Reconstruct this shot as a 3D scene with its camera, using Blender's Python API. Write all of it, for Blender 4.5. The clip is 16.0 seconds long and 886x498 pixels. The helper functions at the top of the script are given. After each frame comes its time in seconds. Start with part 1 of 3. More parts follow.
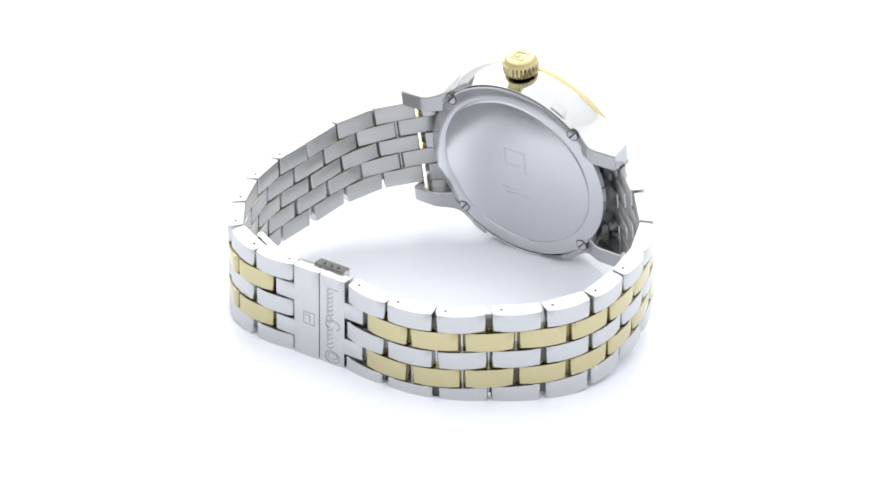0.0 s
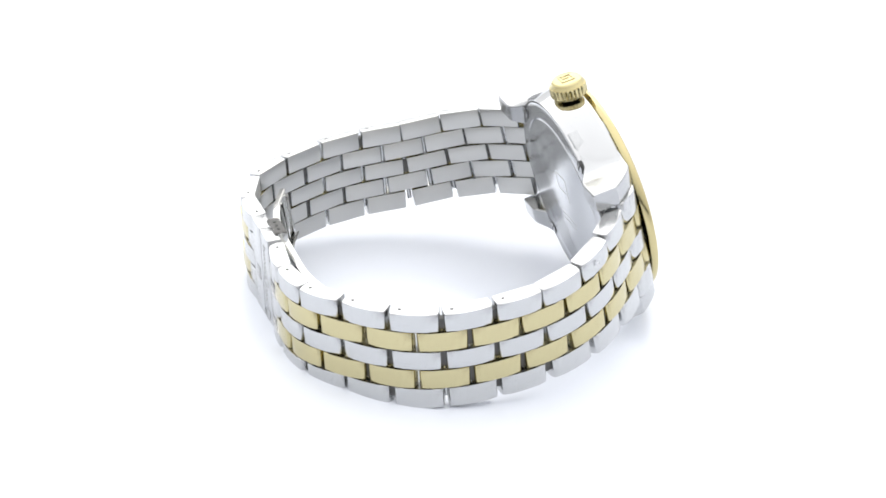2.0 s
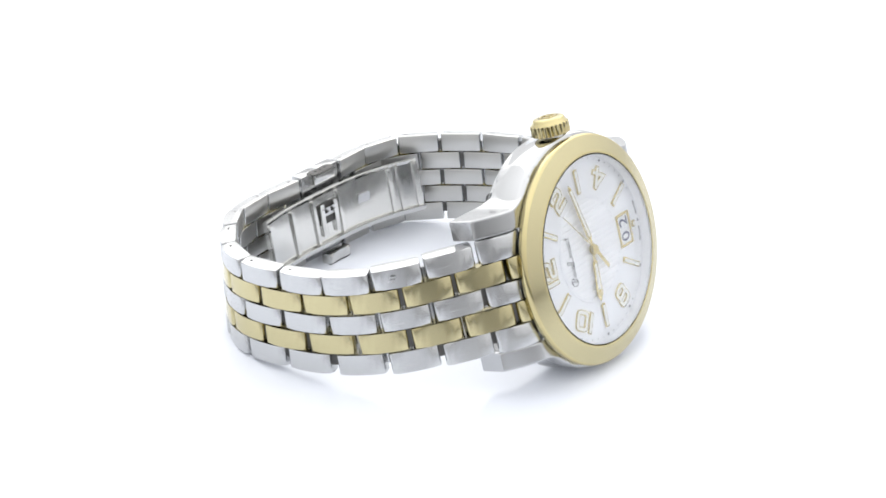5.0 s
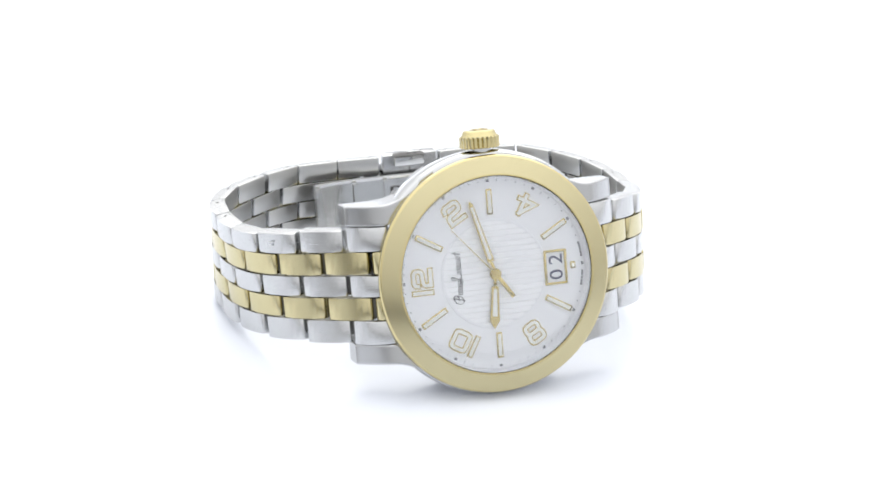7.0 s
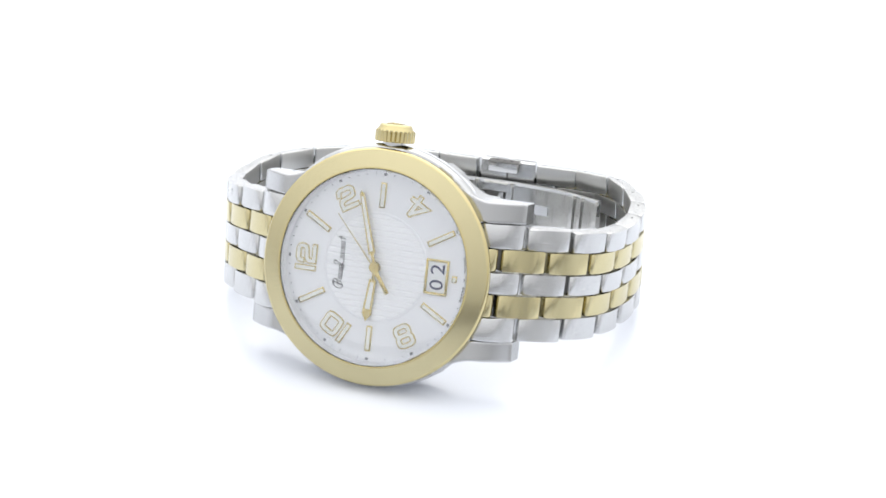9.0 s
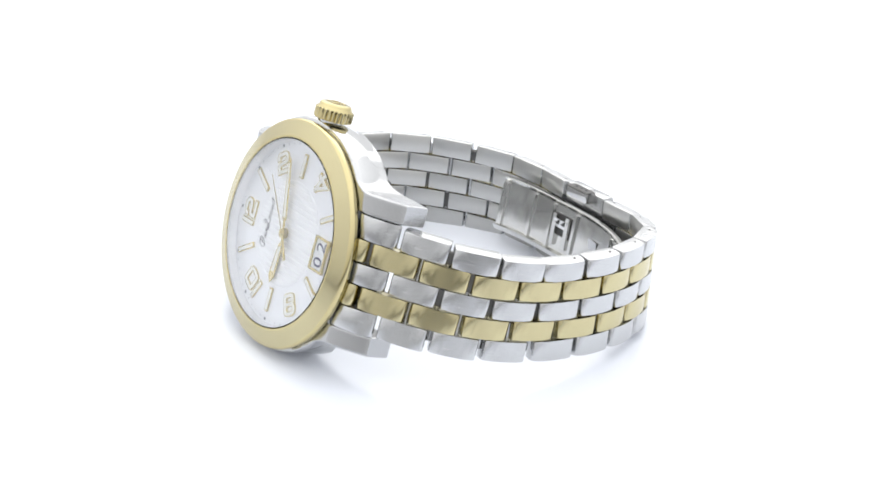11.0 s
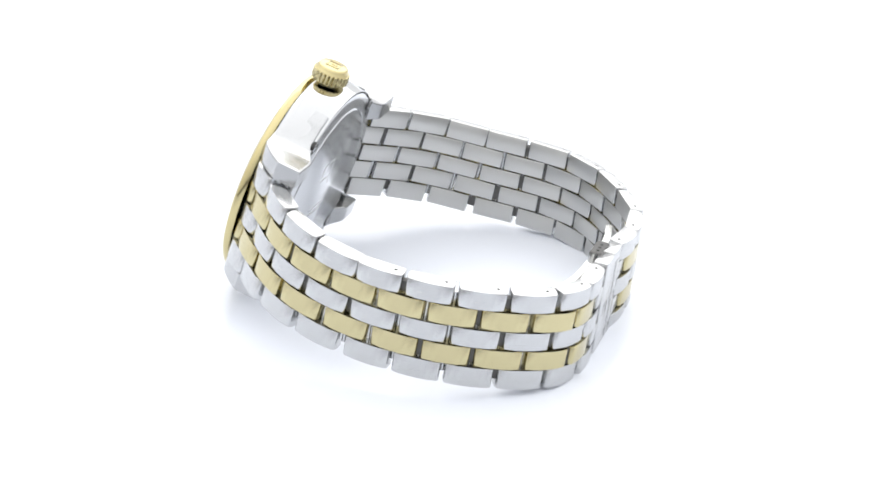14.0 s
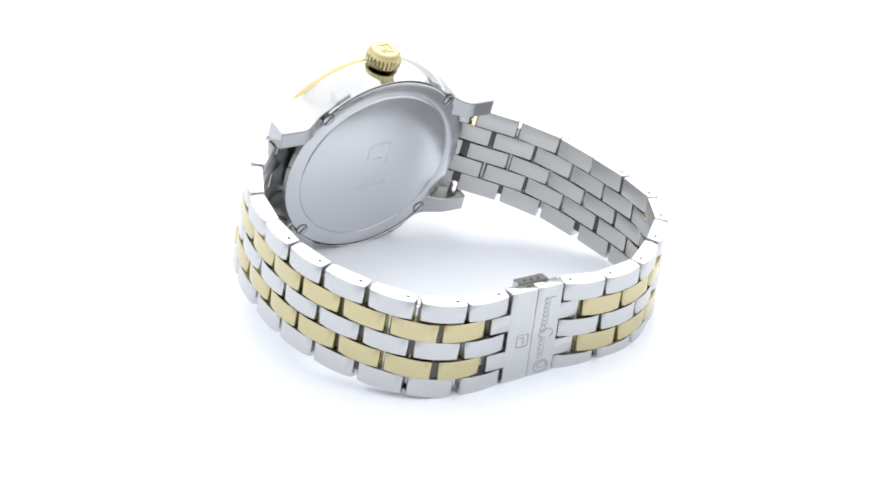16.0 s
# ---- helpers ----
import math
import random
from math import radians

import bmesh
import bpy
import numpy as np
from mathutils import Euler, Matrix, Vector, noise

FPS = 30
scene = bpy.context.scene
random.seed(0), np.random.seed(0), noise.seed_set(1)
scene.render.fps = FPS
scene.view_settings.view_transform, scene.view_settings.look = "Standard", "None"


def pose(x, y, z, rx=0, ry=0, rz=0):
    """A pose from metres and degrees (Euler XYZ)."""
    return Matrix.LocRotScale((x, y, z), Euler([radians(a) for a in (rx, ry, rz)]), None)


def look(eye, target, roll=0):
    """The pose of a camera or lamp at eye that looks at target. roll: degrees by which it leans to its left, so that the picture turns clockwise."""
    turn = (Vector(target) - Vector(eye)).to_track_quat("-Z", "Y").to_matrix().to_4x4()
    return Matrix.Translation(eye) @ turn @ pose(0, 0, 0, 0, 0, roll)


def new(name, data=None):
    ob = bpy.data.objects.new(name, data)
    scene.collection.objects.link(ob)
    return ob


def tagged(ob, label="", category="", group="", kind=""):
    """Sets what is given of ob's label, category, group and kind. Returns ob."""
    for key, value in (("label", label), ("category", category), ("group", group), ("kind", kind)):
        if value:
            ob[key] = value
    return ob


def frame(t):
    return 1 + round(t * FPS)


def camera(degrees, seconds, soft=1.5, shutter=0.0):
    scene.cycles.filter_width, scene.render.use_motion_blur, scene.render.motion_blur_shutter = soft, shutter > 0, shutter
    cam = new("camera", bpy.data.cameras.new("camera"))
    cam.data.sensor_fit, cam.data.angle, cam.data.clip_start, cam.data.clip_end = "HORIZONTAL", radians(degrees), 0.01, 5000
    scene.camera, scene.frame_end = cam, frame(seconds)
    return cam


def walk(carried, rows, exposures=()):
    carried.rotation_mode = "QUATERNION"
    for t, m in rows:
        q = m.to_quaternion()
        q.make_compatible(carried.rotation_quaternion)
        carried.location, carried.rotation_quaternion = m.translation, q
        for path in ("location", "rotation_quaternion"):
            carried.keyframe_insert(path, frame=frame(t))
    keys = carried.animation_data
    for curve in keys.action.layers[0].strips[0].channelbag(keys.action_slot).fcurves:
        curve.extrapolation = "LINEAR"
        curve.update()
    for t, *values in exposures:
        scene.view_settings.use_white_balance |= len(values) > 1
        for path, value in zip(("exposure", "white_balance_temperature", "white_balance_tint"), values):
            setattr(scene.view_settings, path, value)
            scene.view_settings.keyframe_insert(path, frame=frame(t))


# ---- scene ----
# ---------------------------------------------------------------- camera
cam = camera(24.187, 16.0, soft=1.7)
EYE = look((0.00000, -0.36237, 0.17357), (0.00053, 0.00274, 0.01017), 2.577)
walk(cam, [(0.0, EYE), (16.0, EYE)])

# turn of the watch on the table: seconds, degrees about the vertical
TURNS = [(0, 145.01), (0.5, 135.82), (1, 126.58), (1.5, 117.25), (2, 107.98), (2.5, 98.94), (3, 90.02), (3.5, 80.76), (4, 71.44), (4.2, 67.71), (6.3, 28.64), (6.5, 24.89), (7, 15.71), (7.5, 6.77), (8, -2.34), (8.5, -11.54), (9, -20.51), (9.2, -24.17), (11.3, -62.53), (11.5, -66.19), (12, -75.26), (12.5, -84.31), (13, -93.09), (13.5, -101.39), (14, -110.23), (14.5, -119.01), (15, -128.19), (15.5, -137.52), (16, -146.77)]
# seat of the watch on the table: where the dial's centre lies and how the case leans
SEAT = Matrix(((0.99870, -0.02645, -0.04362, 0.00062), (0.03819, 0.95451, 0.29571, -0.03317),
               (0.03381, -0.29699, 0.95428, 0.02137), (0, 0, 0, 1)))

# ---------------------------------------------------------------- light
# a white photo studio: soft light from all round, stronger from above, and one large softbox above and behind the watch
world = bpy.data.worlds.new("studio")
scene.world = world
world.use_nodes = True
wn, wl = world.node_tree.nodes, world.node_tree.links
wn.clear()
w_co = wn.new("ShaderNodeTexCoord")
w_sep = wn.new("ShaderNodeSeparateXYZ")
w_ramp = wn.new("ShaderNodeValToRGB")
w_bg = wn.new("ShaderNodeBackground")
w_out = wn.new("ShaderNodeOutputWorld")
wl.new(w_co.outputs["Generated"], w_sep.inputs[0])
wl.new(w_sep.outputs["Z"], w_ramp.inputs[0])
wl.new(w_ramp.outputs[0], w_bg.inputs[0])
wl.new(w_bg.outputs[0], w_out.inputs[0])
w_ramp.color_ramp.elements[0].position, w_ramp.color_ramp.elements[0].color = 0.0, (0.59, 0.594, 0.602, 1)
w_ramp.color_ramp.elements[1].position, w_ramp.color_ramp.elements[1].color = 0.85, (1.17, 1.175, 1.19, 1)
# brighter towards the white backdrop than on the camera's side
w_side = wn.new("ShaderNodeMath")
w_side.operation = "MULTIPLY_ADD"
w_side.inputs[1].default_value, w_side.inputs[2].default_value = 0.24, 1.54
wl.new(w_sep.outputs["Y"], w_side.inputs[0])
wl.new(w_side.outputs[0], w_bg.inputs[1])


def softbox(x, y, z, tx, ty, tz, width, depth, watts):
    lamp = bpy.data.lights.new("softbox", "AREA")
    lamp.shape, lamp.size, lamp.size_y, lamp.energy = "RECTANGLE", width, depth, watts
    lamp.color = (1.0, 0.985, 0.95)
    ob = new("softbox", lamp)
    ob.matrix_world = look((x, y, z), (tx, ty, tz))
    return ob


softbox(0.0, 0.78, 0.72, 0, 0, 0, 1.3, 0.9, 3.5)


# ---------------------------------------------------------------- materials
def material(name, base, metal, rough, grain=0.0, stretch=(1, 1, 1), scale=900.0, tone=0.06, bump=0.0, spec=0.5):
    """A surface with fine grain (stretched for brushed metal) and broad cloudy wear, both in object space."""
    mat = bpy.data.materials.new(name)
    mat.use_nodes = True
    n, l = mat.node_tree.nodes, mat.node_tree.links
    sh = n["Principled BSDF"]
    sh.inputs["Metallic"].default_value = metal
    sh.inputs["Specular IOR Level"].default_value = spec
    co = n.new("ShaderNodeTexCoord")
    mp = n.new("ShaderNodeMapping")
    mp.inputs["Scale"].default_value = stretch
    l.new(co.outputs["Object"], mp.inputs[0])
    fine = n.new("ShaderNodeTexNoise")
    fine.inputs["Scale"].default_value = scale
    fine.inputs["Detail"].default_value = 3
    l.new(mp.outputs[0], fine.inputs["Vector"])
    broad = n.new("ShaderNodeTexNoise")
    broad.inputs["Scale"].default_value = 140
    broad.inputs["Detail"].default_value = 2
    l.new(co.outputs["Object"], broad.inputs["Vector"])
    rr = n.new("ShaderNodeMapRange")
    rr.inputs["To Min"].default_value, rr.inputs["To Max"].default_value = max(0.02, rough - grain), rough + grain
    l.new(fine.outputs[0], rr.inputs["Value"])
    l.new(rr.outputs[0], sh.inputs["Roughness"])
    mix = n.new("ShaderNodeMix")
    mix.data_type = "RGBA"
    mix.inputs[6].default_value = (*[c * (1 - tone) for c in base], 1)
    mix.inputs[7].default_value = (*[min(1, c * (1 + tone)) for c in base], 1)
    l.new(broad.outputs[0], mix.inputs[0])
    l.new(mix.outputs[2], sh.inputs["Base Color"])
    if bump:
        bp = n.new("ShaderNodeBump")
        bp.inputs["Strength"].default_value = bump
        bp.inputs["Distance"].default_value = 0.00005
        l.new(fine.outputs[0], bp.inputs["Height"])
        l.new(bp.outputs[0], sh.inputs["Normal"])
    return mat


STEEL = (0.575, 0.58, 0.583)
GOLD = (0.565, 0.505, 0.30)
steel_brushed = material("steel_brushed", STEEL, 1, 0.25, 0.06, (60, 900, 5000), 1.0, 0.03, 0.03)
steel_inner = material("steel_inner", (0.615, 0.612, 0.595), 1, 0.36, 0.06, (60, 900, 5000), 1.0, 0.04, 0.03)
steel_polished = material("steel_polished", (0.53, 0.535, 0.54), 1, 0.07, 0.02, tone=0.03)
steel_clasp = material("steel_clasp", (0.66, 0.66, 0.645), 1, 0.13, 0.03, tone=0.03)
steel_lug = material("steel_lug", (0.49, 0.495, 0.50), 1, 0.2, 0.05, (400, 400, 400), 1.0, 0.03, 0.02)
steel_satin = material("steel_satin", (0.64, 0.65, 0.665), 1, 0.2, 0.03, (1500, 1500, 1500), 1.0, 0.03, 0.02)
# dark steel of the button tops, also painted shade in link gaps and latch
steel_dull_shade = material("steel_dull_shade", (0.12, 0.118, 0.115), 1, 0.45, 0.1)
steel_dark = material("steel_dark", (0.07, 0.07, 0.07), 1, 0.4)
gold_brushed = material("gold_brushed", GOLD, 1, 0.19, 0.06, (60, 900, 5000), 1.0, 0.03, 0.03)
gold_polished = material("gold_polished", (0.57, 0.495, 0.27), 1, 0.09, 0.04, tone=0.04)
gold_bright = material("gold_bright", (0.60, 0.495, 0.235), 1, 0.14, 0.03, tone=0.04)
gold_bezel = material("gold_bezel", (0.53, 0.475, 0.29), 1, 0.24, 0.01, (300, 300, 300), 1.0, 0.04)
# the bezel is brushed round its ring: highlights fan out across it
bz = gold_bezel.node_tree
bz_tan = bz.nodes.new("ShaderNodeTangent")
bz_tan.direction_type, bz_tan.axis = "RADIAL", "Y"
bz.links.new(bz_tan.outputs[0], bz.nodes["Principled BSDF"].inputs["Tangent"])
bz.nodes["Principled BSDF"].inputs["Anisotropic"].default_value = 0.8
bz.nodes["Principled BSDF"].inputs["Anisotropic Rotation"].default_value = 0.25
dial_silver = material("dial_silver", (0.93, 0.935, 0.945), 0.05, 0.36, 0.05, tone=0.02)
# the outer dial has a sunray finish
dial_sunray = material("dial_sunray", (0.86, 0.868, 0.88), 0.36, 0.33, 0.05, tone=0.02)
sr = dial_sunray.node_tree
sr_tan = sr.nodes.new("ShaderNodeTangent")
sr_tan.direction_type, sr_tan.axis = "RADIAL", "Y"
sr.links.new(sr_tan.outputs[0], sr.nodes["Principled BSDF"].inputs["Tangent"])
sr.nodes["Principled BSDF"].inputs["Anisotropic"].default_value = 0.8
dial_ridge = material("dial_ridge", (0.93, 0.935, 0.94), 0.2, 0.38, 0.05, tone=0.02)
lume_white = material("lume_white", (0.86, 0.87, 0.84), 0, 0.5, 0.05, tone=0.02)
ink_dark = material("ink_dark", (0.03, 0.03, 0.04), 0, 0.5)
ink_blue = material("ink_blue", (0.02, 0.025, 0.09), 0, 0.5)
ink_grey = material("ink_grey", (0.20, 0.21, 0.23), 0, 0.5)
date_white = material("date_white", (0.85, 0.86, 0.86), 0, 0.5)
etched_deep = material("etched_deep", (0.43, 0.435, 0.445), 1, 0.5, 0.05)
etched = material("etched", (0.62, 0.627, 0.635), 1, 0.38, 0.05)
table_white = material("table_white", (0.785, 0.813, 0.875), 0, 0.16, 0.02, scale=60.0, tone=0.006, spec=0.5)

reflected_dark = material("reflected_dark", (0.05, 0.05, 0.052), 0, 0.6, 0.05, scale=300.0, tone=0.15, bump=0.2)

glass = bpy.data.materials.new("crystal_glass")
glass.use_nodes = True
gs = glass.node_tree.nodes["Principled BSDF"]
gs.inputs["Base Color"].default_value = (0.97, 0.98, 1.0, 1)
gs.inputs["Transmission Weight"].default_value = 1.0
gs.inputs["Roughness"].default_value = 0.0
gs.inputs["IOR"].default_value = 1.6


# ---------------------------------------------------------------- mesh helpers (millimetres)
MM = 0.001


def finish(bm, name, mats, smooth=38, flat=None):
    for v in bm.verts:
        v.co *= MM
    bmesh.ops.recalc_face_normals(bm, faces=bm.faces)
    me = bpy.data.meshes.new(name)
    bm.to_mesh(me)
    bm.free()
    for m in mats if isinstance(mats, (list, tuple)) else [mats]:
        me.materials.append(m)
    for poly in me.polygons:
        poly.use_smooth = flat is None or poly.area < flat
    me.set_sharp_from_angle(angle=radians(smooth))
    return me


def part(name, bm, mats, parent, label="", m=None, flat=None):
    """Links a bmesh (millimetres) as one mesh object under a thing or under a part; m is its place in the parent, in millimetres."""
    ob = new(name, finish(bm, name, mats, flat=flat) if isinstance(bm, bmesh.types.BMesh) else bm)
    ob.parent = parent
    if m is not None:
        m = m.copy()
        m.translation = m.translation * MM
        ob.matrix_basis = m
    if label:
        ob["label"] = label
    return ob


def join(bm, other, m=None, index=None):
    """Adds the faces of other to bm."""
    if m is not None:
        bmesh.ops.transform(other, matrix=m, verts=other.verts)
    made = [bm.verts.new(v.co) for v in other.verts]
    other.verts.index_update()
    for f in other.faces:
        nf = bm.faces.new([made[v.index] for v in f.verts])
        nf.material_index = f.material_index if index is None else index
    other.free()
    return bm


def prism(points, z0, z1, bevel=0.0, segments=2, slope=(0.0, 0.0), y0=0.0):
    """A polygon in the xy plane drawn out from z0 to z1, with its rims rounded; slope: how far each end falls per unit of y."""
    bm = bmesh.new()
    low = [bm.verts.new((x, y, z0 + slope[0] * (y - y0))) for x, y in points]
    top = [bm.verts.new((x, y, z1 - slope[1] * (y - y0))) for x, y in points]
    a = bm.faces.new(list(reversed(low)))
    b = bm.faces.new(top)
    n = len(points)
    for i in range(n):
        bm.faces.new((low[i], low[(i + 1) % n], top[(i + 1) % n], top[i]))
    if bevel:
        bmesh.ops.bevel(bm, geom=list(a.edges) + list(b.edges), offset=bevel, segments=segments, affect="EDGES", profile=0.5)
    return bm


def box(sx, sy, sz, bevel=0.0, at=(0, 0, 0)):
    bm = bmesh.new()
    bmesh.ops.create_cube(bm, size=1.0)
    for v in bm.verts:
        v.co = Vector((v.co.x * sx, v.co.y * sy, v.co.z * sz))
    if bevel:
        bmesh.ops.bevel(bm, geom=list(bm.edges), offset=bevel, segments=2, affect="EDGES", profile=0.5)
    bmesh.ops.translate(bm, vec=at, verts=bm.verts)
    return bm


def revolve(profile, steps=128, closed=False):
    """Profile of (radius, y) turned about the y axis; radius 0 makes a pole."""
    bm = bmesh.new()
    rings = []
    for r, y in profile:
        if r < 1e-6:
            rings.append([bm.verts.new((0, y, 0))])
        else:
            rings.append([bm.verts.new((r * math.cos(2 * math.pi * k / steps), y, r * math.sin(2 * math.pi * k / steps))) for k in range(steps)])
    pairs = list(zip(rings, rings[1:])) + ([(rings[-1], rings[0])] if closed else [])
    for a, b in pairs:
        for k in range(steps):
            q = (k + 1) % steps
            if len(a) == 1 and len(b) == 1:
                continue
            if len(a) == 1:
                bm.faces.new((a[0], b[k], b[q]))
            elif len(b) == 1:
                bm.faces.new((a[k], a[q], b[0]))
            else:
                bm.faces.new((a[k], a[q], b[q], b[k]))
    return bm


def rod(radius, z0, z1, steps=12, at=(0, 0)):
    bm = bmesh.new()
    pts = [(at[0] + radius * math.cos(2 * math.pi * k / steps), at[1] + radius * math.sin(2 * math.pi * k / steps)) for k in range(steps)]
    bm.free()
    return prism(pts, z0, z1)


def rounded(hx, hy0, hy1, r0, r1, crown=0.0, k=4):
    """Outline: x within +-hx, y from hy0 to hy1, corner radii r0 (at hy0) and r1 (at hy1), the hy1 side crowned."""
    pts = []
    for cx, cy, r, a0 in ((hx - r0, hy0 + r0, r0, -90), (hx - r1, hy1 - r1, r1, 0)):
        for i in range(k + 1):
            a = radians(a0 + 90 * i / k)
            pts.append((cx + r * math.cos(a), cy + r * math.sin(a)))
    mid = (hy0 + hy1) / 2
    pts.insert(k + 1, (hx, mid))
    for i in range(1, 6):
        pts.append(((hx - r1) * (1 - 2 * i / 6), hy1))
    for cx, cy, r, a0 in ((-hx + r1, hy1 - r1, r1, 90), (-hx + r0, hy0 + r0, r0, 180)):
        for i in range(k + 1):
            a = radians(a0 + 90 * i / k)
            pts.append((cx + r * math.cos(a), cy + r * math.sin(a)))
        if a0 == 90:
            pts.append((-hx, mid))
    if crown:
        pts = [(x, y - crown * (x / hx) ** 2 * max(0.0, (y - hy0) / (hy1 - hy0))) for x, y in pts]
    return pts


def glyphs(text, width, height, grow=0.0):
    """Letters of the built-in font as a flat bmesh in the xy plane, centred, scaled to width x height."""
    cu = bpy.data.curves.new("letters", "FONT")
    cu.body, cu.align_x, cu.size, cu.resolution_u = text, "CENTER", 1.0, 3
    cu.offset = grow
    ob = new("letters", cu)
    bpy.context.view_layer.update()
    me = bpy.data.meshes.new_from_object(ob.evaluated_get(bpy.context.evaluated_depsgraph_get()))
    bpy.data.objects.remove(ob)
    bpy.data.curves.remove(cu)
    bm = bmesh.new()
    bm.from_mesh(me)
    bpy.data.meshes.remove(me)
    bmesh.ops.remove_doubles(bm, verts=bm.verts, dist=1e-5)
    xs, ys = [v.co.x for v in bm.verts], [v.co.y for v in bm.verts]
    x0, x1, y0, y1 = min(xs) + grow, max(xs) - grow, min(ys) + grow, max(ys) - grow
    for v in bm.verts:
        v.co = Vector(((v.co.x - (x0 + x1) / 2) * width / (x1 - x0), (v.co.y - (y0 + y1) / 2) * height / (y1 - y0), 0))
    return bm


def raise_flat(bm, z0, z1):
    """Gives a flat bmesh thickness, from z0 to z1."""
    for v in bm.verts:
        v.co.z = z0
    made = bmesh.ops.extrude_face_region(bm, geom=list(bm.faces))
    for v in made["geom"]:
        if isinstance(v, bmesh.types.BMVert):
            v.co.z = z1
    return bm


def stroke(points, width, closed=False):
    """A flat band of even width along a line in the xy plane, with mitred corners."""
    bm = bmesh.new()
    p = [Vector((a, b)) for a, b in points]
    n = len(p)
    left, right = [], []
    for k in range(n):
        before = p[k - 1] if closed or k else None
        after = p[(k + 1) % n] if closed or k < n - 1 else None
        d0 = (p[k] - before).normalized() if before is not None else None
        d1 = (after - p[k]).normalized() if after is not None else None
        d0, d1 = d0 or d1, d1 or d0
        n0, n1 = Vector((-d0.y, d0.x)), Vector((-d1.y, d1.x))
        mit = (n0 + n1).normalized()
        mit = mit * (width / 2 / max(0.45, mit.dot(n0)))
        ext = Vector((0, 0))
        if before is None:
            ext = -d1 * width / 2
        if after is None:
            ext = d0 * width / 2
        left.append(bm.verts.new((*(p[k] + mit + ext), 0)))
        right.append(bm.verts.new((*(p[k] - mit + ext), 0)))
    for k in range(n if closed else n - 1):
        q = (k + 1) % n
        bm.faces.new((left[k], right[k], right[q], left[q]))
    return bm


def on_dial(x, z, turn=0.0, y=0.0):
    """Pose on the dial: local x to the letter's right, local y to its top, local z out of the dial; turn: degrees clockwise on the dial from upright."""
    out = Matrix(((0, -1, 0, x), (0, 0, -1, y), (1, 0, 0, z), (0, 0, 0, 1)))
    return out @ pose(0, 0, 0, 0, 0, -turn)


# ---------------------------------------------------------------- table
def sheet(name, x0, x1, y0, y1, top, thick, mat, label, category):
    bm = box((x1 - x0) / MM, (y1 - y0) / MM, thick / MM, 0.4, ((x0 + x1) / 2 / MM, (y0 + y1) / 2 / MM, (top - thick / 2) / MM))
    return tagged(new(name, finish(bm, name, mat)), label, category, kind="structure")


# a white glossy board that ends in front of the watch, lying on an added dark slab
sheet("tabletop", -1.0, 1.0, -0.14, 1.3, 0.0, 0.006, table_white, "glossy white studio tabletop with faint reflections", "table")
# added out of view, so that the links near the case reflect dark
sheet("desk", -1.0, 1.0, -0.9, 1.3, -0.006, 0.03, reflected_dark, "added dark grey slab under the white board, for dark reflections", "desk")

# ---------------------------------------------------------------- watch
watch = new("wristwatch")
tagged(watch, "two-tone steel and gold wristwatch standing on its side, crown up", "watch")

# case: barrel, four lugs
CASE_R = 21.6
bm = revolve([(0, 0.3), (20.6, 0.3), (21.3, 0.42), (21.62, 0.8), (21.72, 1.5), (21.62, 3.0), (21.4, 4.4), (21.1, 5.6), (20.8, 6.6), (20.6, 7.3),
              (20.5, 8.0), (20.38, 8.1), (20.28, 8.0), (20.26, 7.0), (0, 7.0)], 180)
for v in bm.verts:
    # flats between the lugs, where the bracelet enters
    if abs(v.co.z) < 10.4 and abs(v.co.x) > 17.9 and v.co.y > 0.4:
        v.co.x = math.copysign(17.9, v.co.x)
    # the back sits a little towards the crown
    v.co.x -= 0.3 * v.co.y / 8
    v.co.z += 0.6 * v.co.y / 8
case = part("case", bm, steel_polished, watch, "polished steel case")


def loft(stations, k=4, r=0.35):
    """Sections across x: (x, y0, y1, z0, z1), rounded rectangles joined into one solid."""
    bm = bmesh.new()
    rings = []
    for x, y0, y1, z0, z1 in stations:
        ring = []
        for cy, cz, a0 in ((y1 - r, z1 - r, 0), (y0 + r, z1 - r, 90), (y0 + r, z0 + r, 180), (y1 - r, z0 + r, 270)):
            turn = [(math.cos(radians(a0 + 90 * i / k)), math.sin(radians(a0 + 90 * i / k))) for i in range(k + 1)]
            # short flats beside each rounded corner keep the faces plane
            (c0, s0), (c1, s1) = turn[0], turn[-1]
            ring.append(bm.verts.new((x, cy + r * c0 - 0.12 * c1, cz + r * s0 - 0.12 * s1)))
            for c, q in turn:
                ring.append(bm.verts.new((x, cy + r * c, cz + r * q)))
            ring.append(bm.verts.new((x, cy + r * c1 - 0.12 * c0, cz + r * s1 - 0.12 * s0)))
        rings.append(ring)
    n = len(rings[0])
    for a, b in zip(rings, rings[1:]):
        for i in range(n):
            bm.faces.new((a[i], a[(i + 1) % n], b[(i + 1) % n], b[i]))
    bm.faces.new(list(reversed(rings[0])))
    bm.faces.new(rings[-1])
    return bm


